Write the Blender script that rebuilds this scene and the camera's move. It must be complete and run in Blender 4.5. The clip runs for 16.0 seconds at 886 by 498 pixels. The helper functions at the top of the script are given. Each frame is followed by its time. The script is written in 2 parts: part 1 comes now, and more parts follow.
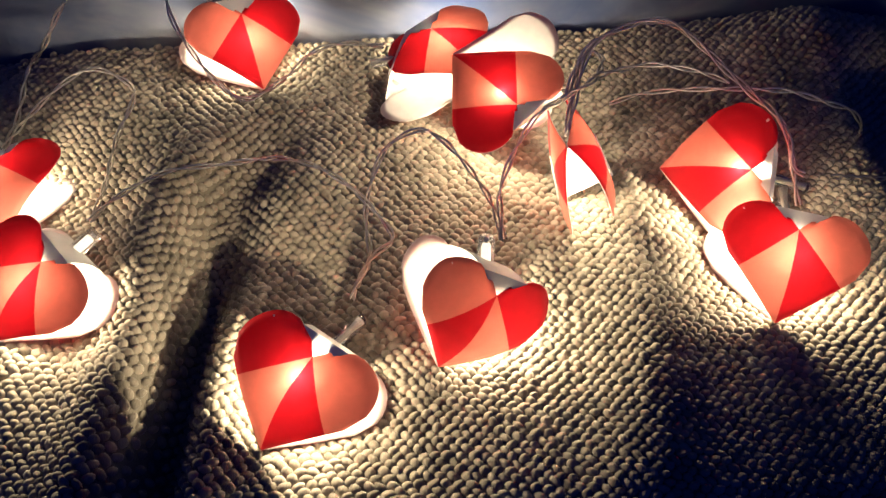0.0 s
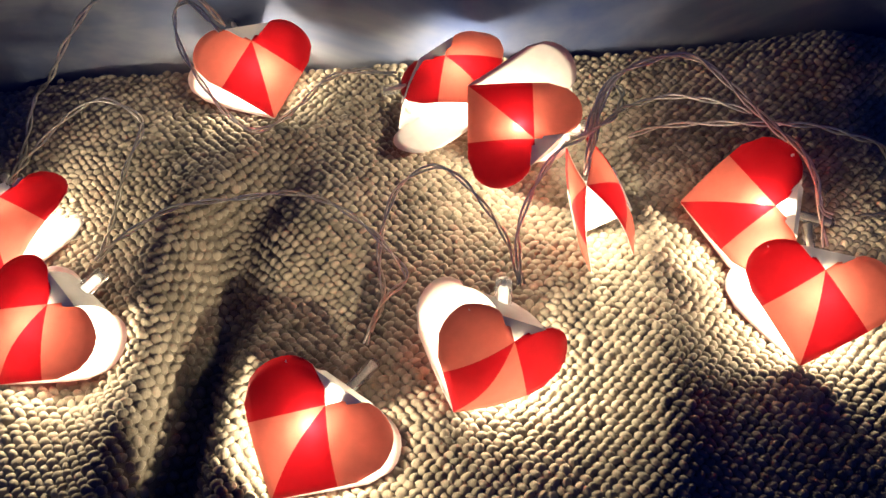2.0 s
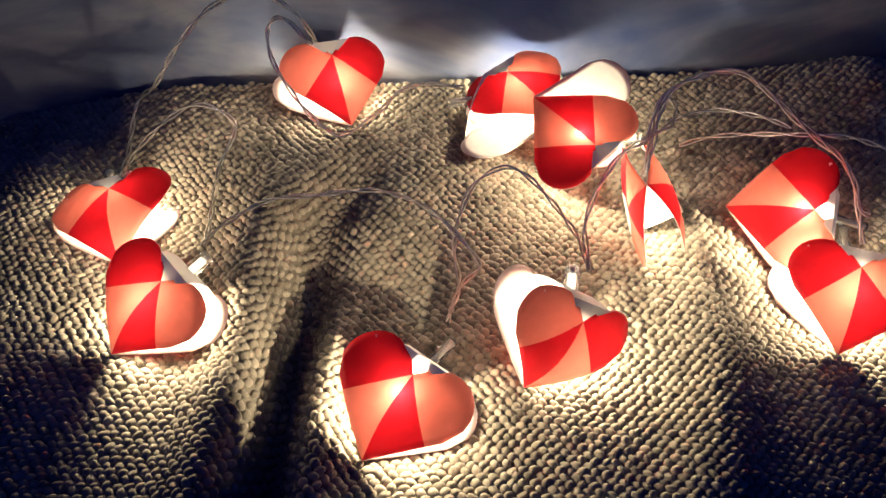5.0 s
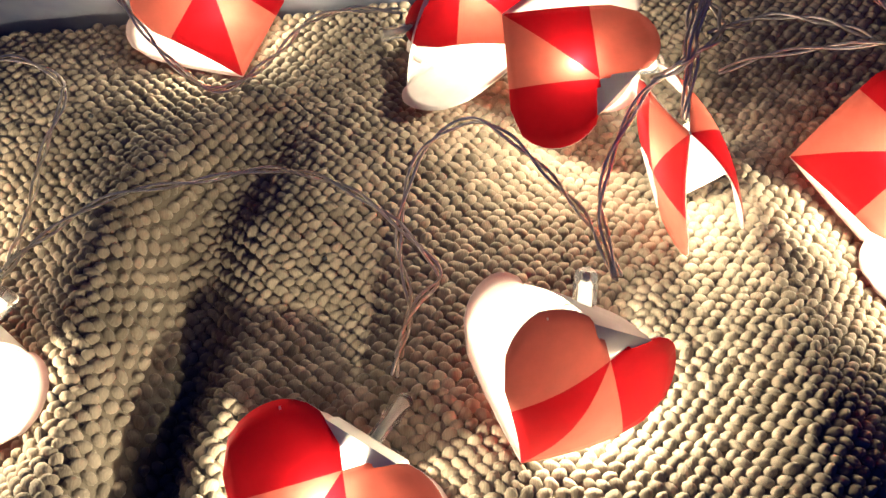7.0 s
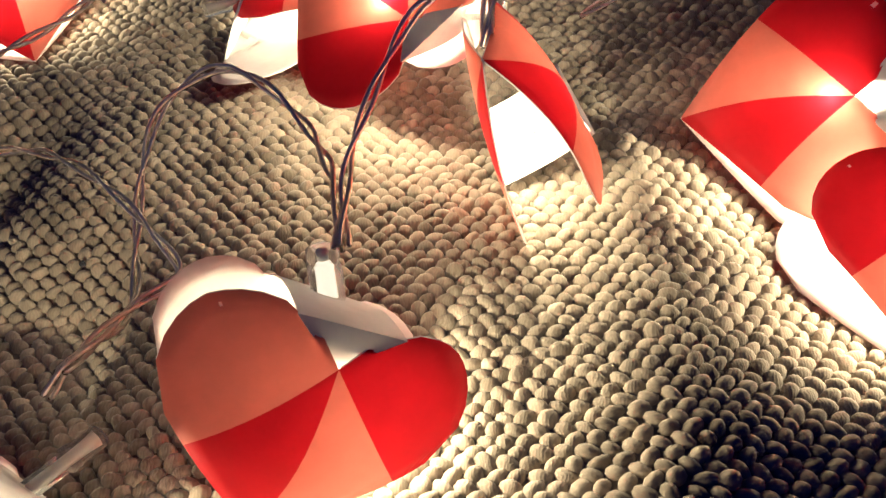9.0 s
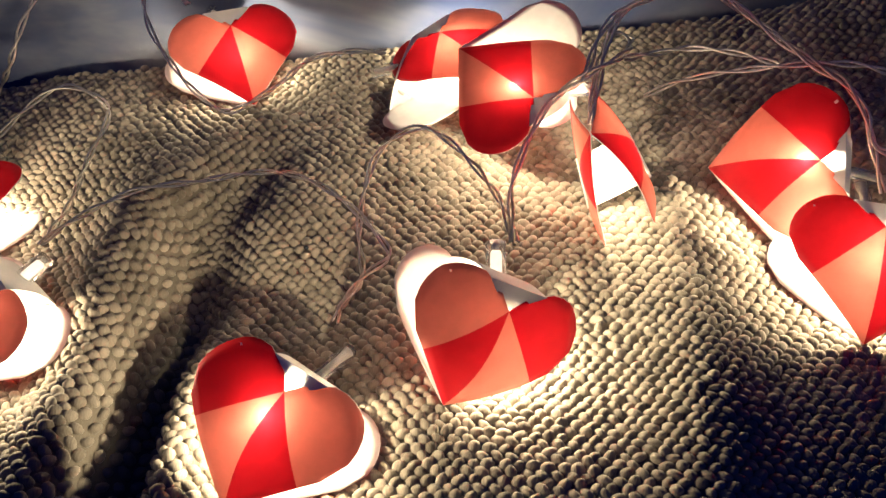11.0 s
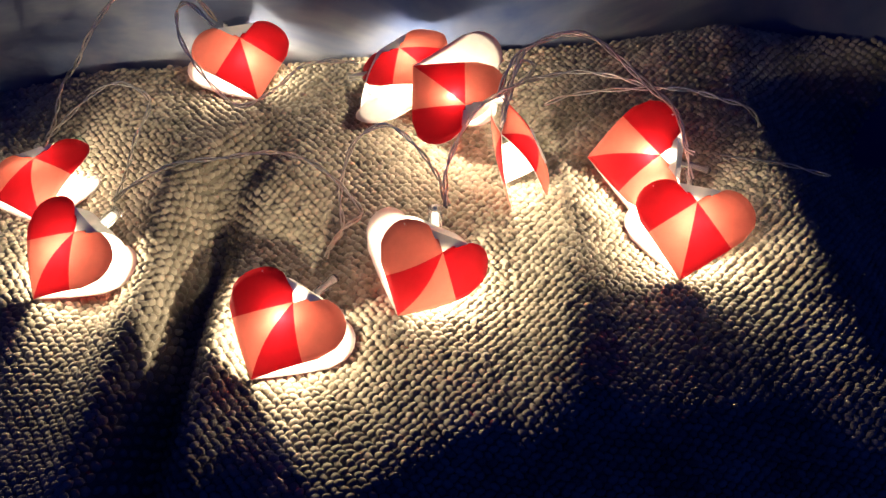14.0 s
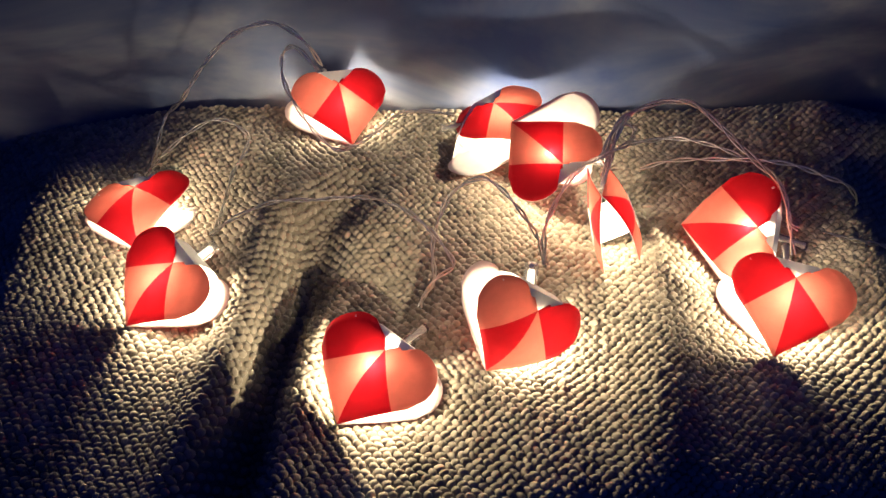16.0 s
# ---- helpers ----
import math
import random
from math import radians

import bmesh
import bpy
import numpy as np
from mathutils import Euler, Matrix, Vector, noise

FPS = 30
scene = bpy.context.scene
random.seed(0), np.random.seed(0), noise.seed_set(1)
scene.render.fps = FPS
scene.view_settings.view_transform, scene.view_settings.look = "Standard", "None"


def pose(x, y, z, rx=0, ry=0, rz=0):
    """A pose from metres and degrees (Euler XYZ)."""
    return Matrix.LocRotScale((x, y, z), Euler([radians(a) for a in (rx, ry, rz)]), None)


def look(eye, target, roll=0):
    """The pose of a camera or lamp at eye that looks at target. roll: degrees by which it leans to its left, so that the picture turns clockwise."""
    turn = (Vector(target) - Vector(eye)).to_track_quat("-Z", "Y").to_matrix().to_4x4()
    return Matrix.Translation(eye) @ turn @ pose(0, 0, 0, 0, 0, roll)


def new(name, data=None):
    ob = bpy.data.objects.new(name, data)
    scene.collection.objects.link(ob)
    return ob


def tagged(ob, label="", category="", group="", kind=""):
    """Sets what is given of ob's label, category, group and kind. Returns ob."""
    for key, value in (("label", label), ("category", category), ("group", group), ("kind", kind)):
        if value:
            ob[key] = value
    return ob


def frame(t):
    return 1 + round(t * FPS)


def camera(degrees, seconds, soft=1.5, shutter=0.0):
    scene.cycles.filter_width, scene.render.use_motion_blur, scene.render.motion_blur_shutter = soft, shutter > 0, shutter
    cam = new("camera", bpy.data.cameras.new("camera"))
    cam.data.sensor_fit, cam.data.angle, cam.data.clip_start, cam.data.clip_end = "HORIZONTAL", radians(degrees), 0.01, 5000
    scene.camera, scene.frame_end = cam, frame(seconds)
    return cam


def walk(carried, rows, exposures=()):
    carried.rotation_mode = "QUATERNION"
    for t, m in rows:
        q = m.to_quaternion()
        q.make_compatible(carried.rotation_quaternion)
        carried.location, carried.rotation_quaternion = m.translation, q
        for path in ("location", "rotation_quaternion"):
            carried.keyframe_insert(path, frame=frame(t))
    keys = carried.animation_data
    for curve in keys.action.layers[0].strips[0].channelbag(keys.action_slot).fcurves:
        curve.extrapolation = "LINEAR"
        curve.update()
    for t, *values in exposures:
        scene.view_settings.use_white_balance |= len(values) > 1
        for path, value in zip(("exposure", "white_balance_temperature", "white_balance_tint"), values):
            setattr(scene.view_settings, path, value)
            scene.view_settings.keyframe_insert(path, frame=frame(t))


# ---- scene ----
cam = camera(56.4, 16.0)
PATH = [
    (0, (0.0163, 0.0121, 0.3138), (-0.006, 1.146, -1.333), 2.49),
    (0.5, (0.0164, 0.0178, 0.3142), (-0.022, 1.147, -1.336), 1.78),
    (1, (0.0145, 0.0240, 0.3150), (-0.028, 1.151, -1.337), 1.68),
    (1.5, (0.0128, 0.0290, 0.3161), (-0.027, 1.152, -1.338), 1.78),
    (2, (0.0118, 0.0309, 0.3163), (-0.027, 1.158, -1.335), 1.90),
    (2.5, (0.0088, 0.0305, 0.3165), (-0.028, 1.164, -1.331), 2.11),
    (3, (0.0067, 0.0283, 0.3176), (-0.048, 1.167, -1.326), 1.58),
    (3.5, (-0.0012, 0.0230, 0.3199), (-0.053, 1.173, -1.316), 2.00),
    (4, (-0.0097, 0.0136, 0.3234), (-0.053, 1.184, -1.298), 2.64),
    (4.5, (-0.0148, 0.0020, 0.3313), (-0.062, 1.190, -1.277), 3.05),
    (4.7, (-0.0152, -0.0058, 0.3355), (-0.069, 1.193, -1.264), 2.95),
    (6.8, (-0.0020, 0.0641, 0.2510), (-0.053, 1.139, -1.435), -3.19),
    (7, (-0.0106, 0.0806, 0.2380), (0.013, 1.199, -1.420), 1.48),
    (7.5, (0.0325, 0.0807, 0.2238), (0.069, 1.190, -1.440), 0.36),
    (8, (0.0546, 0.0884, 0.2048), (0.002, 1.233, -1.434), -4.07),
    (8.5, (0.0597, 0.0965, 0.1862), (-0.052, 1.303, -1.405), -5.71),
    (9, (0.0619, 0.0998, 0.1732), (-0.078, 1.366, -1.369), -5.78),
    (9.5, (0.0582, 0.1006, 0.1704), (-0.145, 1.446, -1.296), -6.72),
    (10, (0.0401, 0.1090, 0.1800), (-0.092, 1.377, -1.361), -3.39),
    (10.2, (0.0402, 0.0941, 0.1942), (-0.163, 1.370, -1.332), -6.58),
    (12.3, (0.0250, -0.0486, 0.3507), (-0.089, 1.206, -1.202), -0.28),
    (12.5, (0.0252, -0.0576, 0.3600), (-0.100, 1.183, -1.204), -0.85),
    (13, (0.0315, -0.0576, 0.3523), (-0.093, 1.184, -1.211), -1.32),
    (13.5, (0.0415, -0.0587, 0.3488), (-0.050, 1.167, -1.229), -0.94),
    (14, (0.0439, -0.0564, 0.3516), (-0.009, 1.165, -1.231), 0.70),
    (14.5, (0.0304, -0.0525, 0.3558), (0.005, 1.242, -1.169), 4.33),
    (15, (0.0228, -0.0520, 0.3568), (-0.056, 1.263, -1.148), 3.95),
    (15.5, (0.0164, -0.0541, 0.3539), (-0.107, 1.254, -1.154), 2.50),
    (16, (0.0151, -0.0559, 0.3521), (-0.130, 1.247, -1.159), 1.90),
]
walk(cam, [(t, look(eye, target, roll)) for t, eye, target, roll in PATH],
     [(0, -0.2), (2.0, -0.15), (4.7, -0.05), (7.0, -0.15), (8.0, -0.43), (9.5, -0.53), (10.2, -0.5), (12.3, 0.0), (16.0, 0.0)])

# ---- light: a dark room at night, lit by ten small warm bulbs ----
LED_POWER = 0.36
world = bpy.data.worlds.new("night_room")
scene.world = world
world.use_nodes = True
world.node_tree.nodes["Background"].inputs[0].default_value = (0.015, 0.07, 0.80, 1)
world.node_tree.nodes["Background"].inputs[1].default_value = 0.10


# ---- materials ----
def material(name):
    m = bpy.data.materials.new(name)
    m.use_nodes = True
    nt = m.node_tree
    return m, nt, nt.nodes["Principled BSDF"]


def add(nt, kind, **values):
    n = nt.nodes.new(kind)
    for key, value in values.items():
        n.inputs[key.replace("_", " ")].default_value = value
    return n


def ramp(nt, fac, stops):
    r = nt.nodes.new("ShaderNodeValToRGB")
    while len(r.color_ramp.elements) < len(stops):
        r.color_ramp.elements.new(0.5)
    for e, (at, c) in zip(r.color_ramp.elements, stops):
        e.position, e.color = at, (*c, 1)
    nt.links.new(fac, r.inputs[0])
    return r.outputs[0]


def coords(nt):
    return nt.nodes.new("ShaderNodeTexCoord").outputs["Object"]


def bump(nt, height, strength, distance):
    b = add(nt, "ShaderNodeBump", Strength=strength, Distance=distance)
    nt.links.new(height, b.inputs["Height"])
    return b.outputs[0]


def wool_material(name, dark, light, by_object=False):
    m, nt, p = material(name)
    co = coords(nt)
    info = nt.nodes.new("ShaderNodeObjectInfo" if by_object else "ShaderNodeNewGeometry")
    rnd = info.outputs["Random" if by_object else "Random Per Island"]
    big = add(nt, "ShaderNodeTexNoise", Scale=28.0, Detail=3.0)
    fine = add(nt, "ShaderNodeTexNoise", Scale=2600.0, Detail=4.0, Roughness=0.7)
    wave = add(nt, "ShaderNodeTexWave", Scale=430.0, Distortion=11.0, Detail=4.0)
    for n in (big, fine, wave):
        nt.links.new(co, n.inputs["Vector"])
    mix = nt.nodes.new("ShaderNodeMath")
    mix.operation = "MULTIPLY_ADD"
    nt.links.new(rnd, mix.inputs[0])
    mix.inputs[1].default_value = 0.35
    nt.links.new(big.outputs[0], mix.inputs[2])
    mix2 = nt.nodes.new("ShaderNodeMath")
    mix2.operation = "MULTIPLY_ADD"
    nt.links.new(wave.outputs["Fac"], mix2.inputs[0])
    mix2.inputs[1].default_value = 0.08
    nt.links.new(mix.outputs[0], mix2.inputs[2])
    nt.links.new(ramp(nt, mix2.outputs[0], [(0.3, dark), (1.0, light)]), p.inputs["Base Color"])
    p.inputs["Roughness"].default_value = 0.95
    p.inputs["Specular IOR Level"].default_value = 0.1
    p.inputs["Sheen Weight"].default_value = 0.25
    p.inputs["Sheen Roughness"].default_value = 0.5
    h = nt.nodes.new("ShaderNodeMath")
    nt.links.new(wave.outputs["Fac"], h.inputs[0])
    nt.links.new(fine.outputs[0], h.inputs[1])
    nt.links.new(bump(nt, h.outputs[0], 0.22, 0.0004), p.inputs["Normal"])
    return m


def paper_material(name, colour, through_share, clear=0.0):
    """Printed card: light comes back off it and glows through it."""
    m, nt, p = material(name)
    co = coords(nt)
    n = add(nt, "ShaderNodeTexNoise", Scale=160.0, Detail=5.0, Roughness=0.6)
    nt.links.new(co, n.inputs["Vector"])
    c = ramp(nt, n.outputs[0], [(0.3, tuple(v * 0.88 for v in colour)), (0.7, colour)])
    nt.links.new(c, p.inputs["Base Color"])
    p.inputs["Roughness"].default_value = 0.5
    p.inputs["Specular IOR Level"].default_value = 0.22
    nt.links.new(bump(nt, n.outputs[0], 0.06, 0.0004), p.inputs["Normal"])
    t = nt.nodes.new("ShaderNodeBsdfTranslucent")
    nt.links.new(c, t.inputs[0])
    mix = add(nt, "ShaderNodeMixShader", Fac=through_share)
    nt.links.new(p.outputs[0], mix.inputs[1])
    nt.links.new(t.outputs[0], mix.inputs[2])
    last = mix
    if clear:
        tr = nt.nodes.new("ShaderNodeBsdfTransparent")
        last = add(nt, "ShaderNodeMixShader", Fac=clear)
        nt.links.new(mix.outputs[0], last.inputs[1])
        nt.links.new(tr.outputs[0], last.inputs[2])
    nt.links.new(last.outputs[0], nt.nodes["Material Output"].inputs[0])
    return m


STITCH = wool_material("beige_wool", (0.10, 0.082, 0.06), (0.40, 0.335, 0.255))
STITCH_ONE = wool_material("beige_wool_stitch", (0.10, 0.082, 0.06), (0.40, 0.335, 0.255), True)
# same wool with a darker light end: shade between the stitches put into colour
BASE = wool_material("wool_gap_shade", (0.10, 0.082, 0.06), (0.22, 0.185, 0.14))
RED = paper_material("red_print", (0.48, 0.010, 0.018), 0.27)
SALMON = paper_material("salmon_print", (0.70, 0.19, 0.14), 0.25)
INSIDE = paper_material("white_card_inside", (0.84, 0.82, 0.79), 0.27, 0.10)
WHITE = paper_material("white_card", (0.80, 0.78, 0.75), 0.14)


def clear_plastic(name, tint, rough, ior=1.46):
    m, nt, p = material(name)
    p.inputs["Base Color"].default_value = (*tint, 1)
    p.inputs["Roughness"].default_value = rough
    p.inputs["Transmission Weight"].default_value = 1.0
    p.inputs["IOR"].default_value = ior
    return m


PLASTIC = clear_plastic("clear_plastic", (0.92, 0.91, 0.88), 0.08, 1.3)
PLASTIC.node_tree.nodes["Principled BSDF"].inputs["Transmission Weight"].default_value = 0.9
WIRE_SKIN = clear_plastic("clear_wire_skin", (0.93, 0.90, 0.86), 0.05, 1.45)
COPPER, _nt, _p = material("tinned_copper")
_p.inputs["Base Color"].default_value = (0.93, 0.88, 0.82, 1)
_p.inputs["Metallic"].default_value = 1.0
_p.inputs["Roughness"].default_value = 0.32
CORE, _nt, _p = material("pale_glue")
_p.inputs["Base Color"].default_value = (0.75, 0.72, 0.66, 1)
_p.inputs["Roughness"].default_value = 0.3
BULB, _nt, _p = material("lit_bulb")
_p.inputs["Emission Color"].default_value = (1.0, 0.86, 0.60, 1)
_p.inputs["Emission Strength"].default_value = 4.0


BULB_BODY, _nt, _p = material("glowing_bulb_body")
_p.inputs["Base Color"].default_value = (0.8, 0.78, 0.72, 1)
_p.inputs["Emission Color"].default_value = (1.0, 0.90, 0.72, 1)
_p.inputs["Emission Strength"].default_value = 1.6


def backdrop_material():
    m, nt, p = material("painted_board")
    co = coords(nt)
    mp = nt.nodes.new("ShaderNodeMapping")
    mp.inputs["Scale"].default_value = (5, 5, 13)
    nt.links.new(co, mp.inputs["Vector"])
    n = add(nt, "ShaderNodeTexNoise", Scale=1.0, Detail=5.0, Roughness=0.6, Distortion=0.6)
    nt.links.new(mp.outputs[0], n.inputs["Vector"])
    nt.links.new(ramp(nt, n.outputs[0], [(0.32, (0.035, 0.055, 0.14)), (0.5, (0.10, 0.115, 0.175)), (0.70, (0.25, 0.245, 0.26))]), p.inputs["Base Color"])
    p.inputs["Roughness"].default_value = 0.8
    p.inputs["Specular IOR Level"].default_value = 0.1
    nt.links.new(bump(nt, n.outputs[0], 0.2, 0.002), p.inputs["Normal"])
    return m


BACKDROP = backdrop_material()
TABLE, _nt, _p = material("dark_cover")
_n = add(_nt, "ShaderNodeTexNoise", Scale=40.0, Detail=4.0)
_nt.links.new(ramp(_nt, _n.outputs[0], [(0.3, (0.02, 0.022, 0.03)), (0.7, (0.04, 0.042, 0.055))]), _p.inputs["Base Color"])
_p.inputs["Roughness"].default_value = 0.9


# ---- building helpers ----
def part(name, bm, mats, parent, label="", kind="", smooth=True):
    me = bpy.data.meshes.new(name)
    bm.to_mesh(me)
    bm.free()
    for m in mats if isinstance(mats, (list, tuple)) else [mats]:
        me.materials.append(m)
    if smooth:
        me.polygons.foreach_set("use_smooth", [True] * len(me.polygons))
    ob = new(name, me)
    if parent:
        ob.parent = parent
    return tagged(ob, label, kind=kind)


def box(bm, size, m):
    bmesh.ops.create_cube(bm, size=1, matrix=m @ Matrix.Diagonal((*size, 1)))


# ---- the blanket's form ----
def smooth01(t):
    t = np.clip(t, 0, 1)
    return t * t * (3 - 2 * t)


def lump(x, y, cx, cy, rx, ry, h, turn=0.0):
    c, s = math.cos(turn), math.sin(turn)
    a, b = (x - cx) * c + (y - cy) * s, -(x - cx) * s + (y - cy) * c
    return h * np.exp(-(a / rx) ** 2 - (b / ry) ** 2)


def hinge(s, soft=0.008):
    return (np.sqrt(s * s + soft * soft) + s) / 2


def front_crest(x):
    """Where the blanket starts to fall away towards the front."""
    right = smooth01((x - 0.0) / 0.07)
    left = smooth01((-0.085 - x) / 0.06)
    return 0.070 + 0.042 * right - 0.030 * left + 0.010 * smooth01((x - 0.12) / 0.06) + 0.004 * np.sin(x * 70)


def height(x, y):
    z = 0.0190 + 0 * x
    # a deep crease between two soft crests
    crest = -0.104 + 0.0015 * np.sin((y - 0.08) * 30) + 0.45 * np.maximum(0, y - 0.24)
    fade = smooth01((0.31 - y) / 0.10)
    d = x - crest
    z = z + fade * 0.014 * np.exp(-((d + 0.006) / 0.0155) ** 2)
    z = z - fade * (0.022 + 0.15 * np.maximum(0, 0.15 - y)) * np.exp(-((d - 0.0165) / (0.0095 + 0.10 * np.maximum(0, y - 0.175) + 0.04 * np.maximum(0, 0.13 - y))) ** 2)
    z = z + fade * 0.0095 * np.exp(-((d - 0.033) / 0.010) ** 2) * smooth01((0.20 - y) / 0.04)
    z = z - lump(x, y, 0.034, 0.182, 0.030, 0.025, 0.006)
    # soft ridges and hollows
    z = z + lump(x, y, 0.098, 0.165, 0.018, 0.05, 0.008, -0.15)
    z = z - lump(x, y, 0.140, 0.226, 0.035, 0.034, 0.008)
    z = z - lump(x, y, -0.172, 0.238, 0.035, 0.030, 0.004)
    z = z - lump(x, y, -0.128, 0.166, 0.022, 0.022, 0.005)
    z = z - lump(x, y, -0.030, 0.135, 0.030, 0.022, 0.003)
    z = z - lump(x, y, -0.004, 0.314, 0.028, 0.022, 0.010)
    z = z + lump(x, y, 0.25, 0.372, 0.08, 0.020, 0.030, 0.15)
    z = z - 0.20 * hinge(-0.19 - x, 0.02) * smooth01((y - 0.22) / 0.06)
    z = z - lump(x, y, -0.050, 0.207, 0.040, 0.032, 0.015)
    z = z + 0.0016 * np.sin(x * 37 + 1.3) * np.sin(y * 41 + 0.6)
    # it falls away towards the front and the sides
    z = z - 0.72 * hinge(front_crest(x) - y)
    z = z - 0.85 * hinge(x - 0.230 + 0.18 * (y - 0.2)) * smooth01((0.41 - y) / 0.05)
    z = z - 0.7 * hinge(-0.232 - x - 0.22 * np.maximum(0, y - 0.16)) * smooth01((0.315 - y) / 0.09)
    return np.maximum(z, -0.075 + 0.003 * np.sin(x * 30) * np.sin(y * 26))


def back_edge(x):
    return 0.349 + 0.150 * x


def surface_frame(x, y):
    e = 0.0015
    zx = (height(x + e, y) - height(x - e, y)) / (2 * e)
    zy = (height(x, y + e) - height(x, y - e)) / (2 * e)
    n = np.stack([-zx, -zy, np.ones_like(zx)], -1)
    return n / np.linalg.norm(n, axis=-1, keepdims=True)


X0, X1, Y0 = -0.40, 0.38, -0.10


def mesh_object(name, verts, faces, mat, parent=None):
    me = bpy.data.meshes.new(name)
    me.from_pydata(verts, [], faces)
    me.materials.append(mat)
    me.polygons.foreach_set("use_smooth", [True] * len(me.polygons))
    me.update()
    ob = new(name, me)
    if parent:
        ob.parent = parent
    return ob


# ---- setting: what the blanket lies on and the board behind it ----
bm = bmesh.new()
box(bm, (1.8, 1.4, 0.1), pose(0, 0, -0.135))
ground = part("ground", bm, TABLE, None, "dark cloth cover lying under the knitted blanket", "structure", False)
tagged(ground, category="ground")
bm = bmesh.new()
box(bm, (1.6, 0.03, 0.7), pose(0, 0, 0))
wall = part("wall_north", bm, BACKDROP, None, "blue-grey painted board leaning back behind the blanket", "structure", False)
wall.matrix_basis = pose(0, 0.474, 0.232, -25, 0, 8.5)
tagged(wall, category="wall")

# ---- the knitted blanket ----
blanket = tagged(new("blanket"), "beige chunky hand-knitted wool blanket with soft folds", "blanket")
nx, ny = 360, 220
gx, gy = np.meshgrid(np.linspace(X0, X1, nx), np.linspace(0, 1, ny))
gy = Y0 + gy * (back_edge(gx) - Y0)
gz = height(gx, gy) - 0.0005
drop = np.minimum(gz - 0.006, np.maximum(gz - 0.012, -0.084))
verts = np.concatenate([np.stack([gx, gy, gz], -1).reshape(-1, 3), np.stack([gx, gy, drop], -1).reshape(-1, 3)])
faces, k = [], nx * ny
for j in range(ny - 1):
    for i in range(nx - 1):
        a = j * nx + i
        faces.append((a, a + 1, a + nx + 1, a + nx))
        faces.append((k + a, k + a + nx, k + a + nx + 1, k + a + 1))
rim = [i for i in range(nx)] + [j * nx + nx - 1 for j in range(1, ny)] + [(ny - 1) * nx + i for i in range(nx - 2, -1, -1)] + [j * nx for j in range(ny - 2, 0, -1)]
for a, b in zip(rim, rim[1:] + rim[:1]):
    faces.append((b, a, k + a, k + b))
# sheet under the stitches; its darker colour stands for shade in the gaps
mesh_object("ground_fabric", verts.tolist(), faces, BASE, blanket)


# ---- paper hearts ----
D = 0.0400           # from the cleft to the tip
SIDE = D / math.sqrt(2)
R = SIDE / 2
EXT = 0.24 * SIDE    # straight part of each lobe
FOLD, HALF = 0.0077, 0.0104


def bow(u, v, bend, lift):
    return lift * math.sin(math.pi * min(1, max(0, v / (1.12 * D)))) - bend[u > 0] * u * u


def leaf_mesh(first, bend=(3.0, 3.0), lift=0.0022):
    """Outer print in four fields, white inside, thin card between. first: the field of the left lobe."""
    bm = bmesh.new()
    n, made = 10, {}

    def vert(u, v):
        key = (round(u, 6), round(v, 6))
        if key not in made:
            made[key] = bm.verts.new((u, v, bow(u, v, bend, lift)))
        return made[key]

    def face(points, field):
        vs = []
        for q in points:
            x = vert(*q)
            if x not in vs:
                vs.append(x)
        if len(vs) > 2:
            bm.faces.new(vs).material_index = (first + field) % 2

    def sq(a, b):
        return (D / 2 * (b - a), D / 2 * (a + b))

    for i in range(n):
        for j in range(n):
            a, b, c, d = sq(i / n, j / n), sq((i + 1) / n, j / n), sq((i + 1) / n, (j + 1) / n), sq(i / n, (j + 1) / n)
            if i == j:
                face((a, c, b), 1)
                face((a, d, c), 0)
            else:
                face((a, d, c, b), 1 if i > j else 0)
    for side in (-1, 1):
        for i in range(n):
            for j in range(5):
                q = []
                for ii, jj in ((i, j), (i + 1, j), (i + 1, j + 1), (i, j + 1)):
                    s = ii / n
                    base = (side * D / 2 * (1 - s), D / 2 * (1 + s))
                    ang = math.acos(max(-1, min(1, 2 * s - 1)))
                    h = (EXT + R * math.sin(ang)) * jj / 5
                    q.append((base[0] + side * h / math.sqrt(2), base[1] + h / math.sqrt(2)))
                face(q if side > 0 else q[::-1], 0 if side < 0 else 1)
    edges = [e for e in bm.edges if len(e.link_faces) == 1]
    low = {v: bm.verts.new(v.co - Vector((0, 0, 0.00035))) for v in list(bm.verts)}
    for f in list(bm.faces):
        bm.faces.new([low[v] for v in reversed(f.verts)]).material_index = 2
    for e in edges:
        a, b = e.verts
        bm.faces.new((a, b, low[b], low[a])).material_index = 3
    bmesh.ops.recalc_face_normals(bm, faces=bm.faces)
    return bm


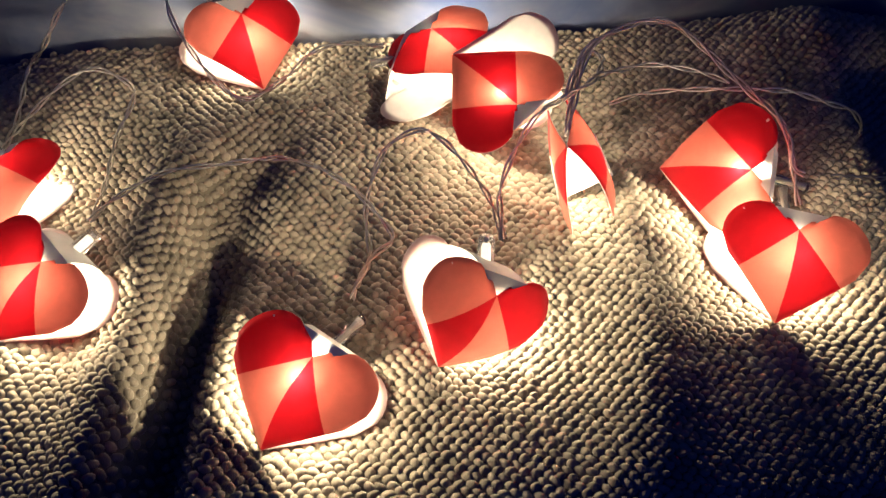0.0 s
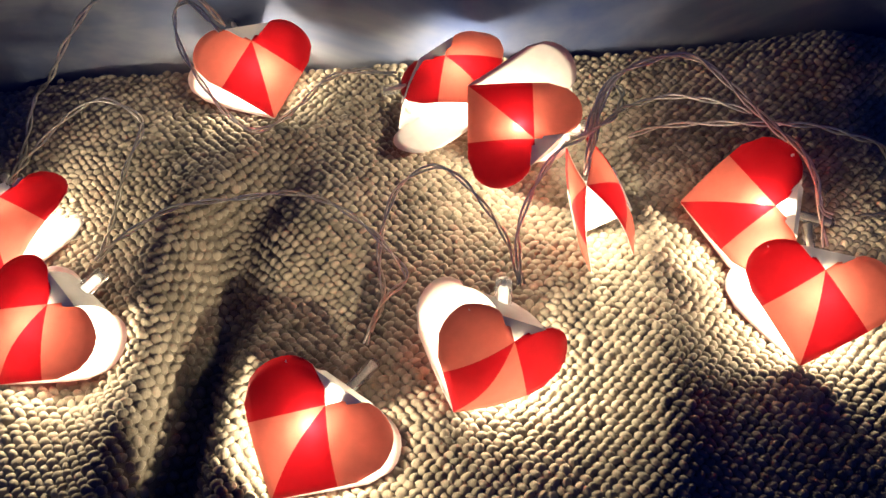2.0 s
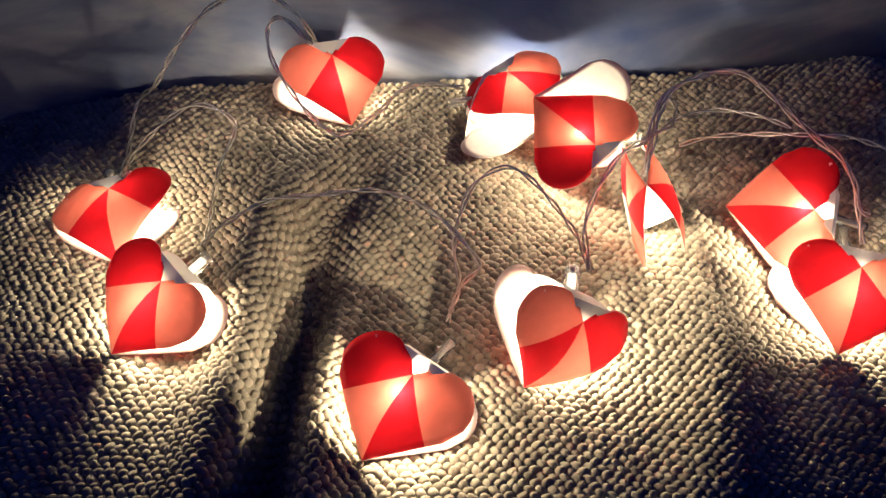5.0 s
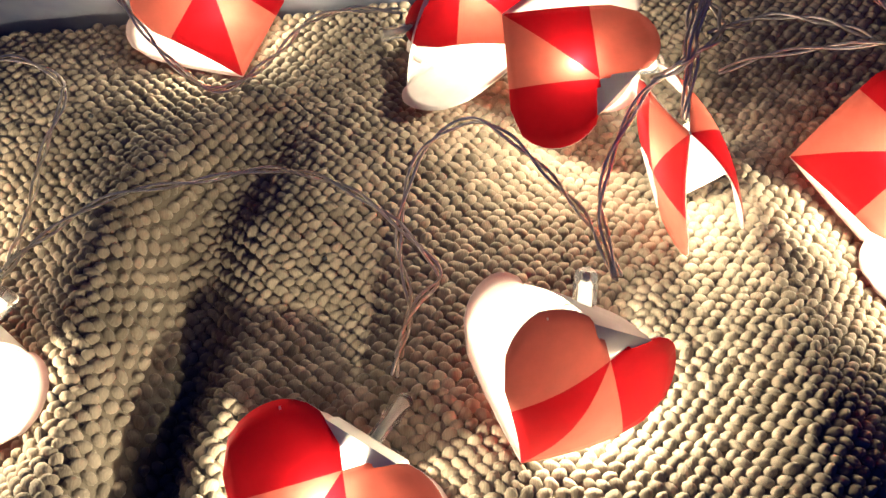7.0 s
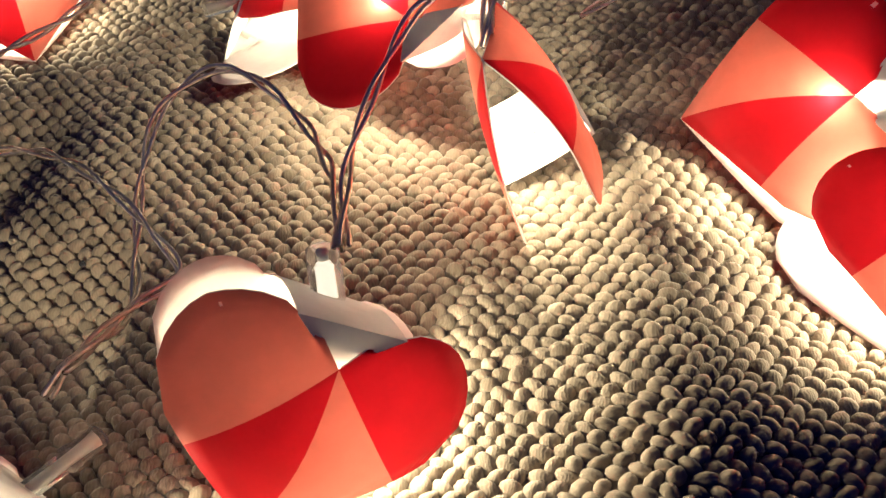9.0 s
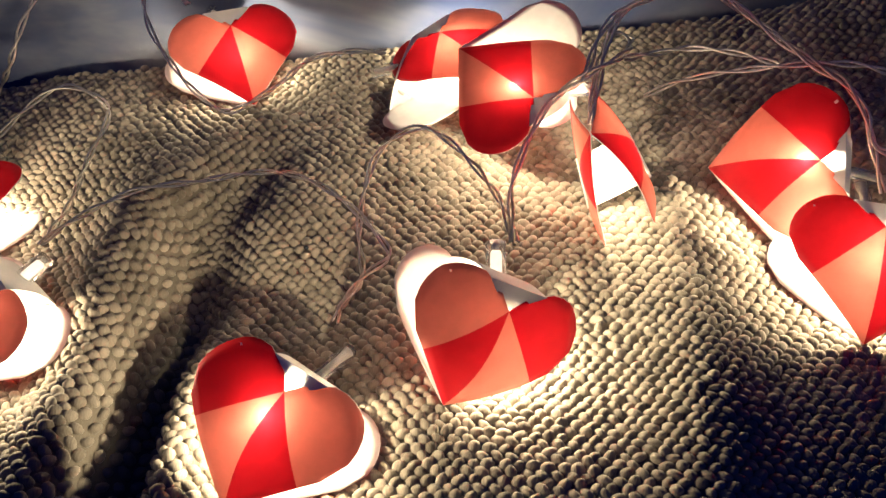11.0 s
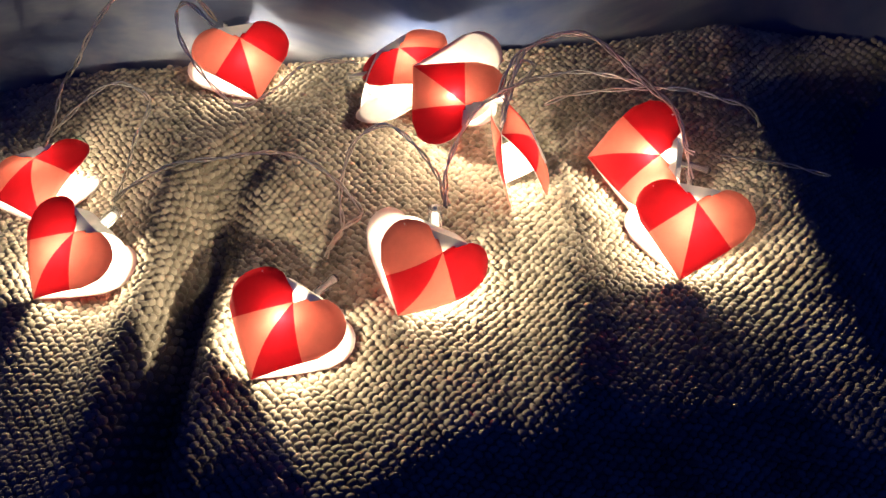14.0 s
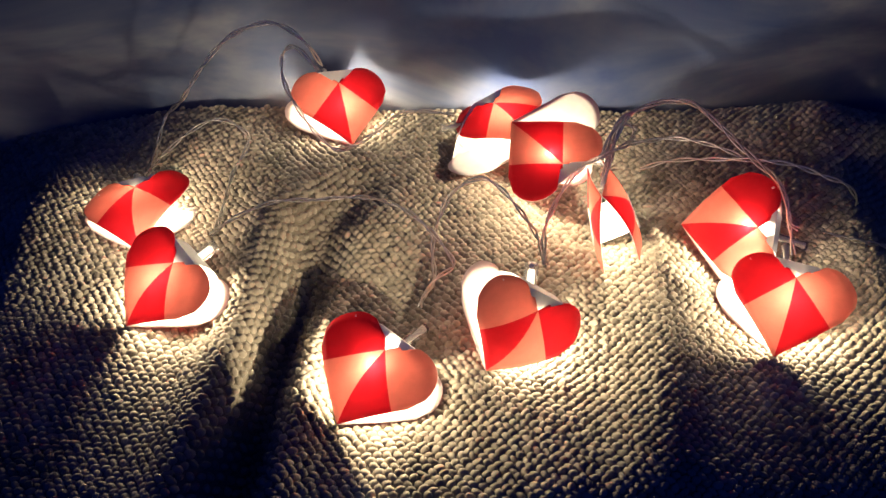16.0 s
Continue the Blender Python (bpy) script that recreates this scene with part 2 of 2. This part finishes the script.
def bridge_mesh(front, back):
    """Two small triangles in the clefts and the folded strip between them."""
    bm = bmesh.new()
    w0 = 0.0002
    rows = [[front @ Vector((s * 0.0004, D - 0.001, w0)) for s in (-1, 1)], [front @ Vector((s * HALF, D + FOLD, w0)) for s in (-1, 1)]]
    a, b = rows[1], [back @ Vector((s * HALF, D + FOLD, -w0)) for s in (-1, 1)]
    out = ((front @ Vector((0, 1, 0)) - front @ Vector((0, 0, 0))) + (back @ Vector((0, 1, 0)) - back @ Vector((0, 0, 0)))).normalized()
    for i in range(1, 9):
        t = i / 9
        rows.append([p.lerp(q, t) + out * 0.0022 * math.sin(math.pi * t) for p, q in zip(a, b)])
    rows += [b, [back @ Vector((s * 0.0004, D - 0.001, -w0)) for s in (-1, 1)]]
    vs = [[bm.verts.new(p) for p in r] for r in rows]
    for r, q in zip(vs, vs[1:]):
        bm.faces.new((r[0], r[1], q[1], q[0]))
    bmesh.ops.recalc_face_normals(bm, faces=bm.faces)
    bmesh.ops.solidify(bm, geom=bm.faces[:], thickness=0.0003)
    return bm


def leaf_frames(opening, twist=0.0, yaw=0.0):
    front = Matrix.Identity(4)
    back = pose(0, 0, 0, -opening) @ pose(0, 0, 0, 0, yaw, twist)
    return front, back


def paper_heart(m, first, opening, label, twist, yaw, bend, lift):
    heart = tagged(new("paper_heart"), label, "paper heart", "hearts on the light string")
    heart.matrix_basis = m
    front, back = leaf_frames(opening, twist, yaw)
    part("front_leaf", leaf_mesh(first, bend, lift), [RED, SALMON, INSIDE, WHITE], heart)
    bm = leaf_mesh(first)
    bm.transform(back @ Matrix.Diagonal((1, 1, -1, 1)))
    bmesh.ops.reverse_faces(bm, faces=bm.faces)
    part("back_leaf", bm, [RED, SALMON, INSIDE, WHITE], heart, "back leaf with its white inside showing")
    part("bridge", bridge_mesh(front, back), WHITE, heart, "plain white folded strip joining both leaves", smooth=False)
    return heart


POSES = {
    'D': ((-0.0496, 0.1196, 0.0206), (0.456, 0.725, 0.517), (-0.259, -0.448, 0.856)),
    'E': ((0.0135, 0.1572, 0.0214), (0.492, 0.436, 0.754), (0.34, -0.893, 0.295)),
    'F': ((0.1512, 0.188, 0.0183), (0.17, 0.791, 0.586), (-0.181, -0.561, 0.808)),
    'G': ((0.1079, 0.2603, 0.0285), (0.89, -0.273, 0.356), (-0.44, -0.459, 0.771)),
    'A': ((-0.0810, 0.3026, 0.0207), (-0.35, 0.797, 0.493), (0.338, -0.384, 0.859)),
    'B': ((-0.1705, 0.1990, 0.0262), (-0.348, 0.921, 0.173), (-0.113, -0.224, 0.968)),
    'C': ((-0.1619, 0.1562, 0.0215), (0.547, 0.588, 0.596), (-0.427, -0.417, 0.802)),
    'H': ((0.0111, 0.2946, 0.0579), (0.74, -0.669, -0.063), (-0.097, -0.199, 0.975)),
    'I': ((0.0256, 0.3090, 0.0310), (-0.66, 0.75, 0.044), (-0.084, -0.132, 0.988)),
    'J': ((0.0588, 0.2319, 0.0709), (0.461, 0.553, -0.694), (0.784, 0.111, 0.609)),
}


def heart_pose(key):
    at, v, w = (Vector(a) for a in POSES[key])
    v.normalize()
    w = (w - w.dot(v) * v).normalized()
    u = v.cross(w)
    m = Matrix((u, v, w)).transposed().to_4x4()
    m.translation = at
    return m


# key: left lobe field, opening, twist and yaw of the back leaf, bend of the front lobes, lift of the front leaf, words
HEARTS = {
    "A": (1, 26.0, 5.7, -7.0, (7.4, 3.8), 0.0015, "folded paper heart in red and salmon fields near the board"),
    "B": (1, 23.9, 6.4, 16.4, (4.7, 5.3), 0.0073, "folded paper heart lying flat, half under another heart"),
    "C": (0, 28.5, 4.5, 2.9, (-0.2, 4.2), 0.0048, "folded paper heart with a wide white back leaf showing"),
    "D": (0, 30.2, 1.1, 4.7, (-0.6, 4.8), 0.0072, "glowing folded paper heart in red and salmon on the open blanket"),
    "E": (1, 41.9, -2.8, 1.2, (5.4, 4.0), 0.0062, "folded paper heart with a curled white strip, its holder upright"),
    "F": (0, 33.1, 6.9, -6.8, (7.5, 1.7), 0.0059, "folded paper heart overlapping a second heart"),
    "G": (0, 17.8, -3.9, -0.0, (2.1, 8.1), 0.0084, "folded paper heart lying on its side behind another"),
    "H": (1, 24.0, 38.0, -6.0, (2.5, 6.0), 0.0012, "upturned folded paper heart with a bright white leaf"),
    "I": (0, 15.0, 50.0, 5.0, (7.3, 7.1), 0.0040, "folded paper heart tucked under an upturned heart"),
    "J": (0, 29.3, -1.1, 11.5, (7.7, 7.5), 0.0044, "paper heart standing on edge, open and brightly lit inside"),
}
for key, (first, opening, twist, yaw, bend, lift, words) in HEARTS.items():
    paper_heart(heart_pose(key), first, opening, words, twist, yaw, bend, lift)

# how far each bulb reaches in past the cleft, and how far behind the front leaf it lies
LED_IN = {k: (0.007 if k == "B" else 0.011, 0.32 * math.radians(h[1]) * D) for k, h in HEARTS.items()}
LED_IN.update({"A": (0.014, 0.0055), "J": (0.014, 0.0102), "E": (0.017, 0.0125)})
LED_SIDE = {"E": 0.012}
LED_SHARE = {"J": 0.75, "A": 0.8, "B": 0.55}
for key in "CF":
    LED_IN[key] = (0.011, 0.006 - 0.6 * HEARTS[key][5])
for key in "DGH":
    LED_IN[key] = (0.0055 if key == "G" else 0.009, (0.0022 if key == "G" else 0.0019) - 0.66 * HEARTS[key][5])

GLOWING = "ECH"      # bulbs that sit far back in their holders

# ---- the light string: holders, bulbs and twisted wires ----
string = tagged(new("light_string"), "clear wire light string with ten lit warm bulbs", "string lights")


def tube(bm, rings, m, sides=12):
    last = None
    for z, r in rings:
        ring = [bm.verts.new(m @ Vector((r * math.cos(2 * math.pi * i / sides), r * math.sin(2 * math.pi * i / sides), z))) for i in range(sides)]
        if last:
            for i in range(sides):
                bm.faces.new((last[i], last[(i + 1) % sides], ring[(i + 1) % sides], ring[i]))
        else:
            bm.faces.new(ring[::-1])
        last = ring
    bm.faces.new(last)


for key, (first, opening, twist, yaw, bend, lift, words) in HEARTS.items():
    m = heart_pose(key)
    front, back = leaf_frames(opening, twist, yaw)
    strip = (front @ Vector((0, D + FOLD, 0)) + back @ Vector((0, D + FOLD, 0))) / 2
    glow = Vector((LED_SIDE.get(key, 0.0), D - LED_IN[key][0], -LED_IN[key][1]))
    out = m @ strip - m @ glow
    axis = Matrix.Translation(m @ glow) @ out.to_track_quat("Z", "Y").to_matrix().to_4x4()   # its z runs out through the strip
    base = out.length
    bm = bmesh.new()
    if key in GLOWING:
        shape = [(0.006, 0.0015), (0.0065, 0.0020), (base - 0.0005, 0.0020), (base, 0.0028), (base + 0.0015, 0.0033), (base + 0.0082, 0.0033), (base + 0.0086, 0.0029), (base + 0.0096, 0.0029), (base + 0.0100, 0.0032), (base + 0.0118, 0.0031), (base + 0.0124, 0.0021)]
    else:
        shape = [(0.006, 0.0015), (0.0065, 0.0021), (base + 0.0100, 0.0021), (base + 0.0104, 0.0028), (base + 0.0120, 0.0028), (base + 0.0124, 0.0025), (base + 0.0180, 0.0026), (base + 0.0188, 0.0020)]
    tube(bm, shape, axis)
    holder = part("bulb_holder", bm, PLASTIC, string, "clear plastic bulb holder")
    bm = bmesh.new()
    tube(bm, [(0.0022, 0.0004), (0.0025, 0.0009), (0.0035, 0.0013), (base + 0.0008, 0.0013)], axis, 10)
    part("bulb", bm, BULB, holder, "small lit warm white bulb")
    if key in GLOWING:
        bm = bmesh.new()
        tube(bm, [(base + 0.001, 0.0008), (base + 0.002, 0.0014), (base + 0.0085, 0.0014), (base + 0.0095, 0.0010)], axis, 10)
        part("bulb_body", bm, BULB_BODY, holder, "milky glowing bulb body")
    bm = bmesh.new()
    tube(bm, [(base + 0.0098, 0.0008), (base + 0.0110, 0.0010)] if key in GLOWING else [(base + 0.0026, 0.0010), (base + 0.014, 0.0010), (base + 0.0172, 0.0013)], axis, 8)
    part("solder_core", bm, CORE, holder, "pale glue and leads inside")
    lamp = bpy.data.lights.new("bulb_light", "POINT")
    lamp.energy, lamp.color, lamp.shadow_soft_size = LED_POWER * LED_SHARE.get(key, 1.0), (1.0, 0.86, 0.60), 0.0013 if key in "DGH" else 0.0045
    lob = new("bulb_light", lamp)
    lob.location = m @ glow

WIRES = [
    [(-0.0964, 0.3084, 0.072), (-0.1022, 0.3047, 0.088), (-0.1146, 0.3081, 0.095), (-0.1273, 0.3092, 0.095), (-0.1453, 0.3029, 0.088), (-0.1609, 0.2929, 0.072), (-0.1725, 0.2879, 0.055), (-0.1883, 0.2917, 0.036), (-0.1839, 0.2623, 0.034), (-0.1755, 0.2343, 0.046)],
    [(-0.0982, 0.3067, 0.07), (-0.1134, 0.3185, 0.075), (-0.1229, 0.3221, 0.066), (-0.1201, 0.3104, 0.056), (-0.1071, 0.2944, 0.048), (-0.0941, 0.2815, 0.044), (-0.0843, 0.2789, 0.038), (-0.075, 0.281, 0.04), (-0.0651, 0.2965, 0.038), (-0.056, 0.3156, 0.036), (-0.0425, 0.3268, 0.032), (-0.0319, 0.3244, 0.034), (-0.0232, 0.3218, 0.036)],
    [(-0.1755, 0.2343, 0.046), (-0.179, 0.2649, 0.034), (-0.1666, 0.2803, 0.04), (-0.153, 0.2865, 0.044), (-0.1371, 0.2815, 0.042), (-0.1355, 0.2784, 0.034), (-0.1397, 0.2607, 0.028), (-0.1351, 0.2316, 0.032), (-0.1285, 0.2027, 0.044)],
    [(-0.1297, 0.201, 0.044), (-0.1242, 0.2165, 0.04), (-0.109, 0.2351, 0.036), (-0.0866, 0.2426, 0.034), (-0.0626, 0.2464, 0.036), (-0.0426, 0.2376, 0.042), (-0.0261, 0.2263, 0.042), (-0.0145, 0.216, 0.038), (-0.0086, 0.2083, 0.034), (-0.015, 0.1983, 0.036), (-0.0189, 0.1806, 0.044), (-0.0202, 0.1711, 0.046)],
    [(-0.0194, 0.1763, 0.046), (-0.017, 0.1985, 0.034), (-0.0209, 0.2186, 0.034), (-0.0191, 0.2302, 0.044), (-0.0136, 0.2399, 0.054), (-0.0015, 0.2455, 0.06), (0.0089, 0.2434, 0.058), (0.0215, 0.2296, 0.056), (0.031, 0.2069, 0.062), (0.0342, 0.1881, 0.066)],
    [(0.0352, 0.1889, 0.066), (0.0333, 0.2102, 0.064), (0.037, 0.2256, 0.068), (0.0442, 0.2381, 0.076), (0.0498, 0.244, 0.078), (0.0589, 0.2492, 0.082), (0.0699, 0.2611, 0.08), (0.0756, 0.2837, 0.07), (0.0698, 0.2873, 0.07), (0.0637, 0.2691, 0.074), (0.0603, 0.2516, 0.074), (0.0594, 0.2396, 0.068)],
    [(0.0487, 0.2447, 0.078), (0.0561, 0.2435, 0.086), (0.0601, 0.2566, 0.088), (0.0653, 0.267, 0.09), (0.0715, 0.2741, 0.09), (0.0858, 0.2835, 0.09), (0.1021, 0.2906, 0.085), (0.1172, 0.2852, 0.078), (0.1298, 0.2655, 0.078), (0.1391, 0.2484, 0.08), (0.1438, 0.2357, 0.078), (0.1452, 0.225, 0.074), (0.1497, 0.2232, 0.072)],
    [(0.0594, 0.2396, 0.068), (0.0622, 0.253, 0.076), (0.0649, 0.2667, 0.08), (0.0691, 0.2731, 0.088), (0.0791, 0.2756, 0.094), (0.0932, 0.2814, 0.094), (0.1059, 0.2829, 0.088), (0.12, 0.2753, 0.08), (0.1315, 0.2607, 0.078), (0.1416, 0.247, 0.078), (0.1455, 0.2351, 0.074), (0.1492, 0.2229, 0.064), (0.1508, 0.2177, 0.06)],
    [(0.0719, 0.2724, 0.07), (0.0861, 0.2865, 0.062), (0.0994, 0.295, 0.058), (0.1157, 0.2984, 0.054), (0.1312, 0.3011, 0.048), (0.1401, 0.3013, 0.044)],
    [(0.0834, 0.2823, 0.045), (0.094, 0.2818, 0.052), (0.1059, 0.2792, 0.058), (0.1201, 0.2752, 0.064), (0.1378, 0.2705, 0.07), (0.1565, 0.2744, 0.066), (0.1741, 0.278, 0.058), (0.1898, 0.2819, 0.05), (0.199, 0.2853, 0.04), (0.2047, 0.2888, 0.03)],
    [(0.1653, 0.2301, 0.064), (0.182, 0.2424, 0.05), (0.201, 0.2549, 0.036), (0.2178, 0.2632, 0.026), (0.2413, 0.2622, 0.02)],
]


def glide(points, step=0.0012):
    """A smooth line through the points."""
    p = [Vector(q) for q in points]
    p = [2 * p[0] - p[1]] + p + [2 * p[-1] - p[-2]]
    line = []
    for a, b, c, d in zip(p, p[1:], p[2:], p[3:]):
        n = max(2, int((c - b).length / step))
        for i in range(n):
            t = i / n
            line.append(0.5 * (2 * b + (c - a) * t + (2 * a - 5 * b + 4 * c - d) * t * t + (3 * b - a - 3 * c + d) * t ** 3))
    return line + [p[-2]]


def strand(line, phase, radius, pitch=0.034, thick=0.00042):
    bm = bmesh.new()
    last, run = None, 0.0
    for i, p in enumerate(line):
        t = (line[min(i + 1, len(line) - 1)] - line[max(i - 1, 0)]).normalized()
        run += (p - line[i - 1]).length if i else 0
        s = t.cross(Vector((0.1, 0.2, 1))).normalized()
        o = t.cross(s)
        ang = 2 * math.pi * run / pitch + phase
        c = p + radius * (s * math.cos(ang) + o * math.sin(ang))
        ring = [bm.verts.new(c + thick * (s * math.cos(k * math.pi / 3) + o * math.sin(k * math.pi / 3))) for k in range(6)]
        if last:
            for k in range(6):
                bm.faces.new((last[k], last[(k + 1) % 6], ring[(k + 1) % 6], ring[k]))
        last = ring
    return bm


for points in WIRES:
    line = glide(points)
    for phase in (0.0, math.pi):
        wire = part("wire", strand(line, phase, 0.00080, thick=0.00056), WIRE_SKIN, string, "thin clear-coated twisted wire")
        part("core", strand(line, phase, 0.00080, thick=0.00034), COPPER, wire, "thin metal core")

# ---- bits of dark lint on the wool ----
for lx, ly in ((-0.046, 0.229), (-0.132, 0.283)):
    bm = bmesh.new()
    bmesh.ops.create_icosphere(bm, subdivisions=2, radius=0.0009)
    for v in bm.verts:
        v.co *= 1 + 0.3 * noise.noise(v.co * 1800)
    bit = part("lint", bm, TABLE, None, "small dark speck of lint caught on the wool")
    tagged(bit, category="lint")
    bit.matrix_basis = pose(lx, ly, float(height(np.array(lx), np.array(ly))) + 0.0022, 0, 0, 30)

# ---- stitches: lumps of yarn in offset rows ----
SX, SY = 0.0046, 0.00265
RINGS, SEG = 4, 8


def stitch_shape(jit):
    """Unit lump of yarn, flat at its foot."""
    v = []
    for r in range(RINGS):
        a = math.pi / 2 * r / (RINGS - 0.35)
        for s in range(SEG):
            b = 2 * math.pi * (s + 0.5 * (r % 2)) / SEG
            k = 1 + jit * math.sin(3 * b + r) + 0.05 * math.sin(2 * b + 1)
            v.append((math.cos(a) * math.cos(b) * k, math.cos(a) * math.sin(b) * k, math.sin(a)))
    v.append((0, 0, 1))
    f = []
    for r in range(RINGS - 1):
        for s in range(SEG):
            a, b = r * SEG + s, r * SEG + (s + 1) % SEG
            f.append((a, b, b + SEG, a + SEG))
    top = (RINGS - 1) * SEG
    f += [(top + s, top + (s + 1) % SEG, len(v) - 1) for s in range(SEG)]
    return np.array(v), f


shape, shape_faces = stitch_shape(0.05)
rng = np.random.default_rng(5)
rows_n, cols_n = int((0.54) / SY), int((X1 - X0) / SX)
jj, ii = np.meshgrid(np.arange(rows_n), np.arange(cols_n), indexing="ij")
sx = X0 + (ii + 0.5 * (jj % 2)) * SX
sy = Y0 + jj * SY
# the rows waver with the pull of the cloth
wx = 0.008 * np.sin(sy * 11 + sx * 4)
wy = 0.008 * np.sin(sx * 13 + 0.8) + 0.002 * np.sin(sx * 38 + sy * 10)
sx, sy = (sx + wx).ravel(), (sy + wy).ravel()
sx = sx + rng.normal(0, 0.00024, sx.size)
sy = sy + rng.normal(0, 0.00018, sy.size)
keep = (sx > X0 + 0.003) & (sx < X1 - 0.003) & (sy > Y0 + 0.003) & (sy < back_edge(sx) + 0.001)
sx, sy = sx[keep], sy[keep]
normal = surface_frame(sx, sy)
side = np.stack([normal[:, 2], 0 * sx, -normal[:, 0]], -1)
side /= np.linalg.norm(side, axis=1, keepdims=True)
fore = np.cross(normal, side)
turn = 0.45 * np.where(np.floor((sy - Y0) / SY + 0.5) % 2 < 1, 1, -1) + rng.normal(0.0, 0.22, sx.size)
ca, sa = np.cos(turn)[:, None], np.sin(turn)[:, None]
su, sv = side * ca + fore * sa, fore * ca - side * sa
ru = 0.00248 * rng.normal(1, 0.09, sx.size)
rv = 0.00186 * rng.normal(1, 0.09, sx.size)
rh = 0.00190 * rng.normal(1, 0.12, sx.size)
rise = normal + sv * rng.normal(0.25, 0.2, sx.size)[:, None] + su * rng.normal(0, 0.2, sx.size)[:, None]
foot = np.stack([sx, sy, height(sx, sy) - 0.0003], -1)
near = (np.hypot(sx - 0.105, sy - 0.155) + rng.uniform(0, 1e-6, sx.size)).argsort()[:300]
single = np.zeros(sx.size, bool)
single[near] = True
rest = np.where(~single)[0]
pts = (foot[rest][:, None, :] + shape[None, :, 0:1] * (su * ru[:, None])[rest][:, None, :]
       + shape[None, :, 1:2] * (sv * rv[:, None])[rest][:, None, :] + shape[None, :, 2:3] * (rise * rh[:, None])[rest][:, None, :])
nv = len(shape)
quads = np.array([f for f in shape_faces if len(f) == 4])
tris = np.array([f for f in shape_faces if len(f) == 3])
off = (np.arange(len(rest)) * nv)[:, None, None]
allq, allt = (quads[None] + off).reshape(-1, 4), (tris[None] + off).reshape(-1, 3)
me = bpy.data.meshes.new("stitches")
me.vertices.add(pts.shape[0] * nv)
me.vertices.foreach_set("co", pts.reshape(-1))
me.loops.add(allq.size + allt.size)
me.loops.foreach_set("vertex_index", np.concatenate([allq.ravel(), allt.ravel()]))
me.polygons.add(len(allq) + len(allt))
starts = np.concatenate([np.arange(len(allq)) * 4, allq.size + np.arange(len(allt)) * 3])
me.polygons.foreach_set("loop_start", starts)
me.polygons.foreach_set("use_smooth", [True] * len(starts))
me.update(calc_edges=True)
me.materials.append(STITCH)
ob = new("stitches", me)
ob.parent = blanket
tagged(ob, "offset rows of knitted wool stitches", kind="stuff")
one = bpy.data.meshes.new("stitch")
one.from_pydata(shape.tolist(), [], shape_faces)
one.polygons.foreach_set("use_smooth", [True] * len(one.polygons))
one.materials.append(STITCH_ONE)
for i in near:
    ob = new("stitch", one)
    ob.parent = blanket
    m = Matrix((su[i] * ru[i], sv[i] * rv[i], rise[i] * rh[i])).transposed().to_4x4()
    m.translation = foot[i]
    ob.matrix_basis = m
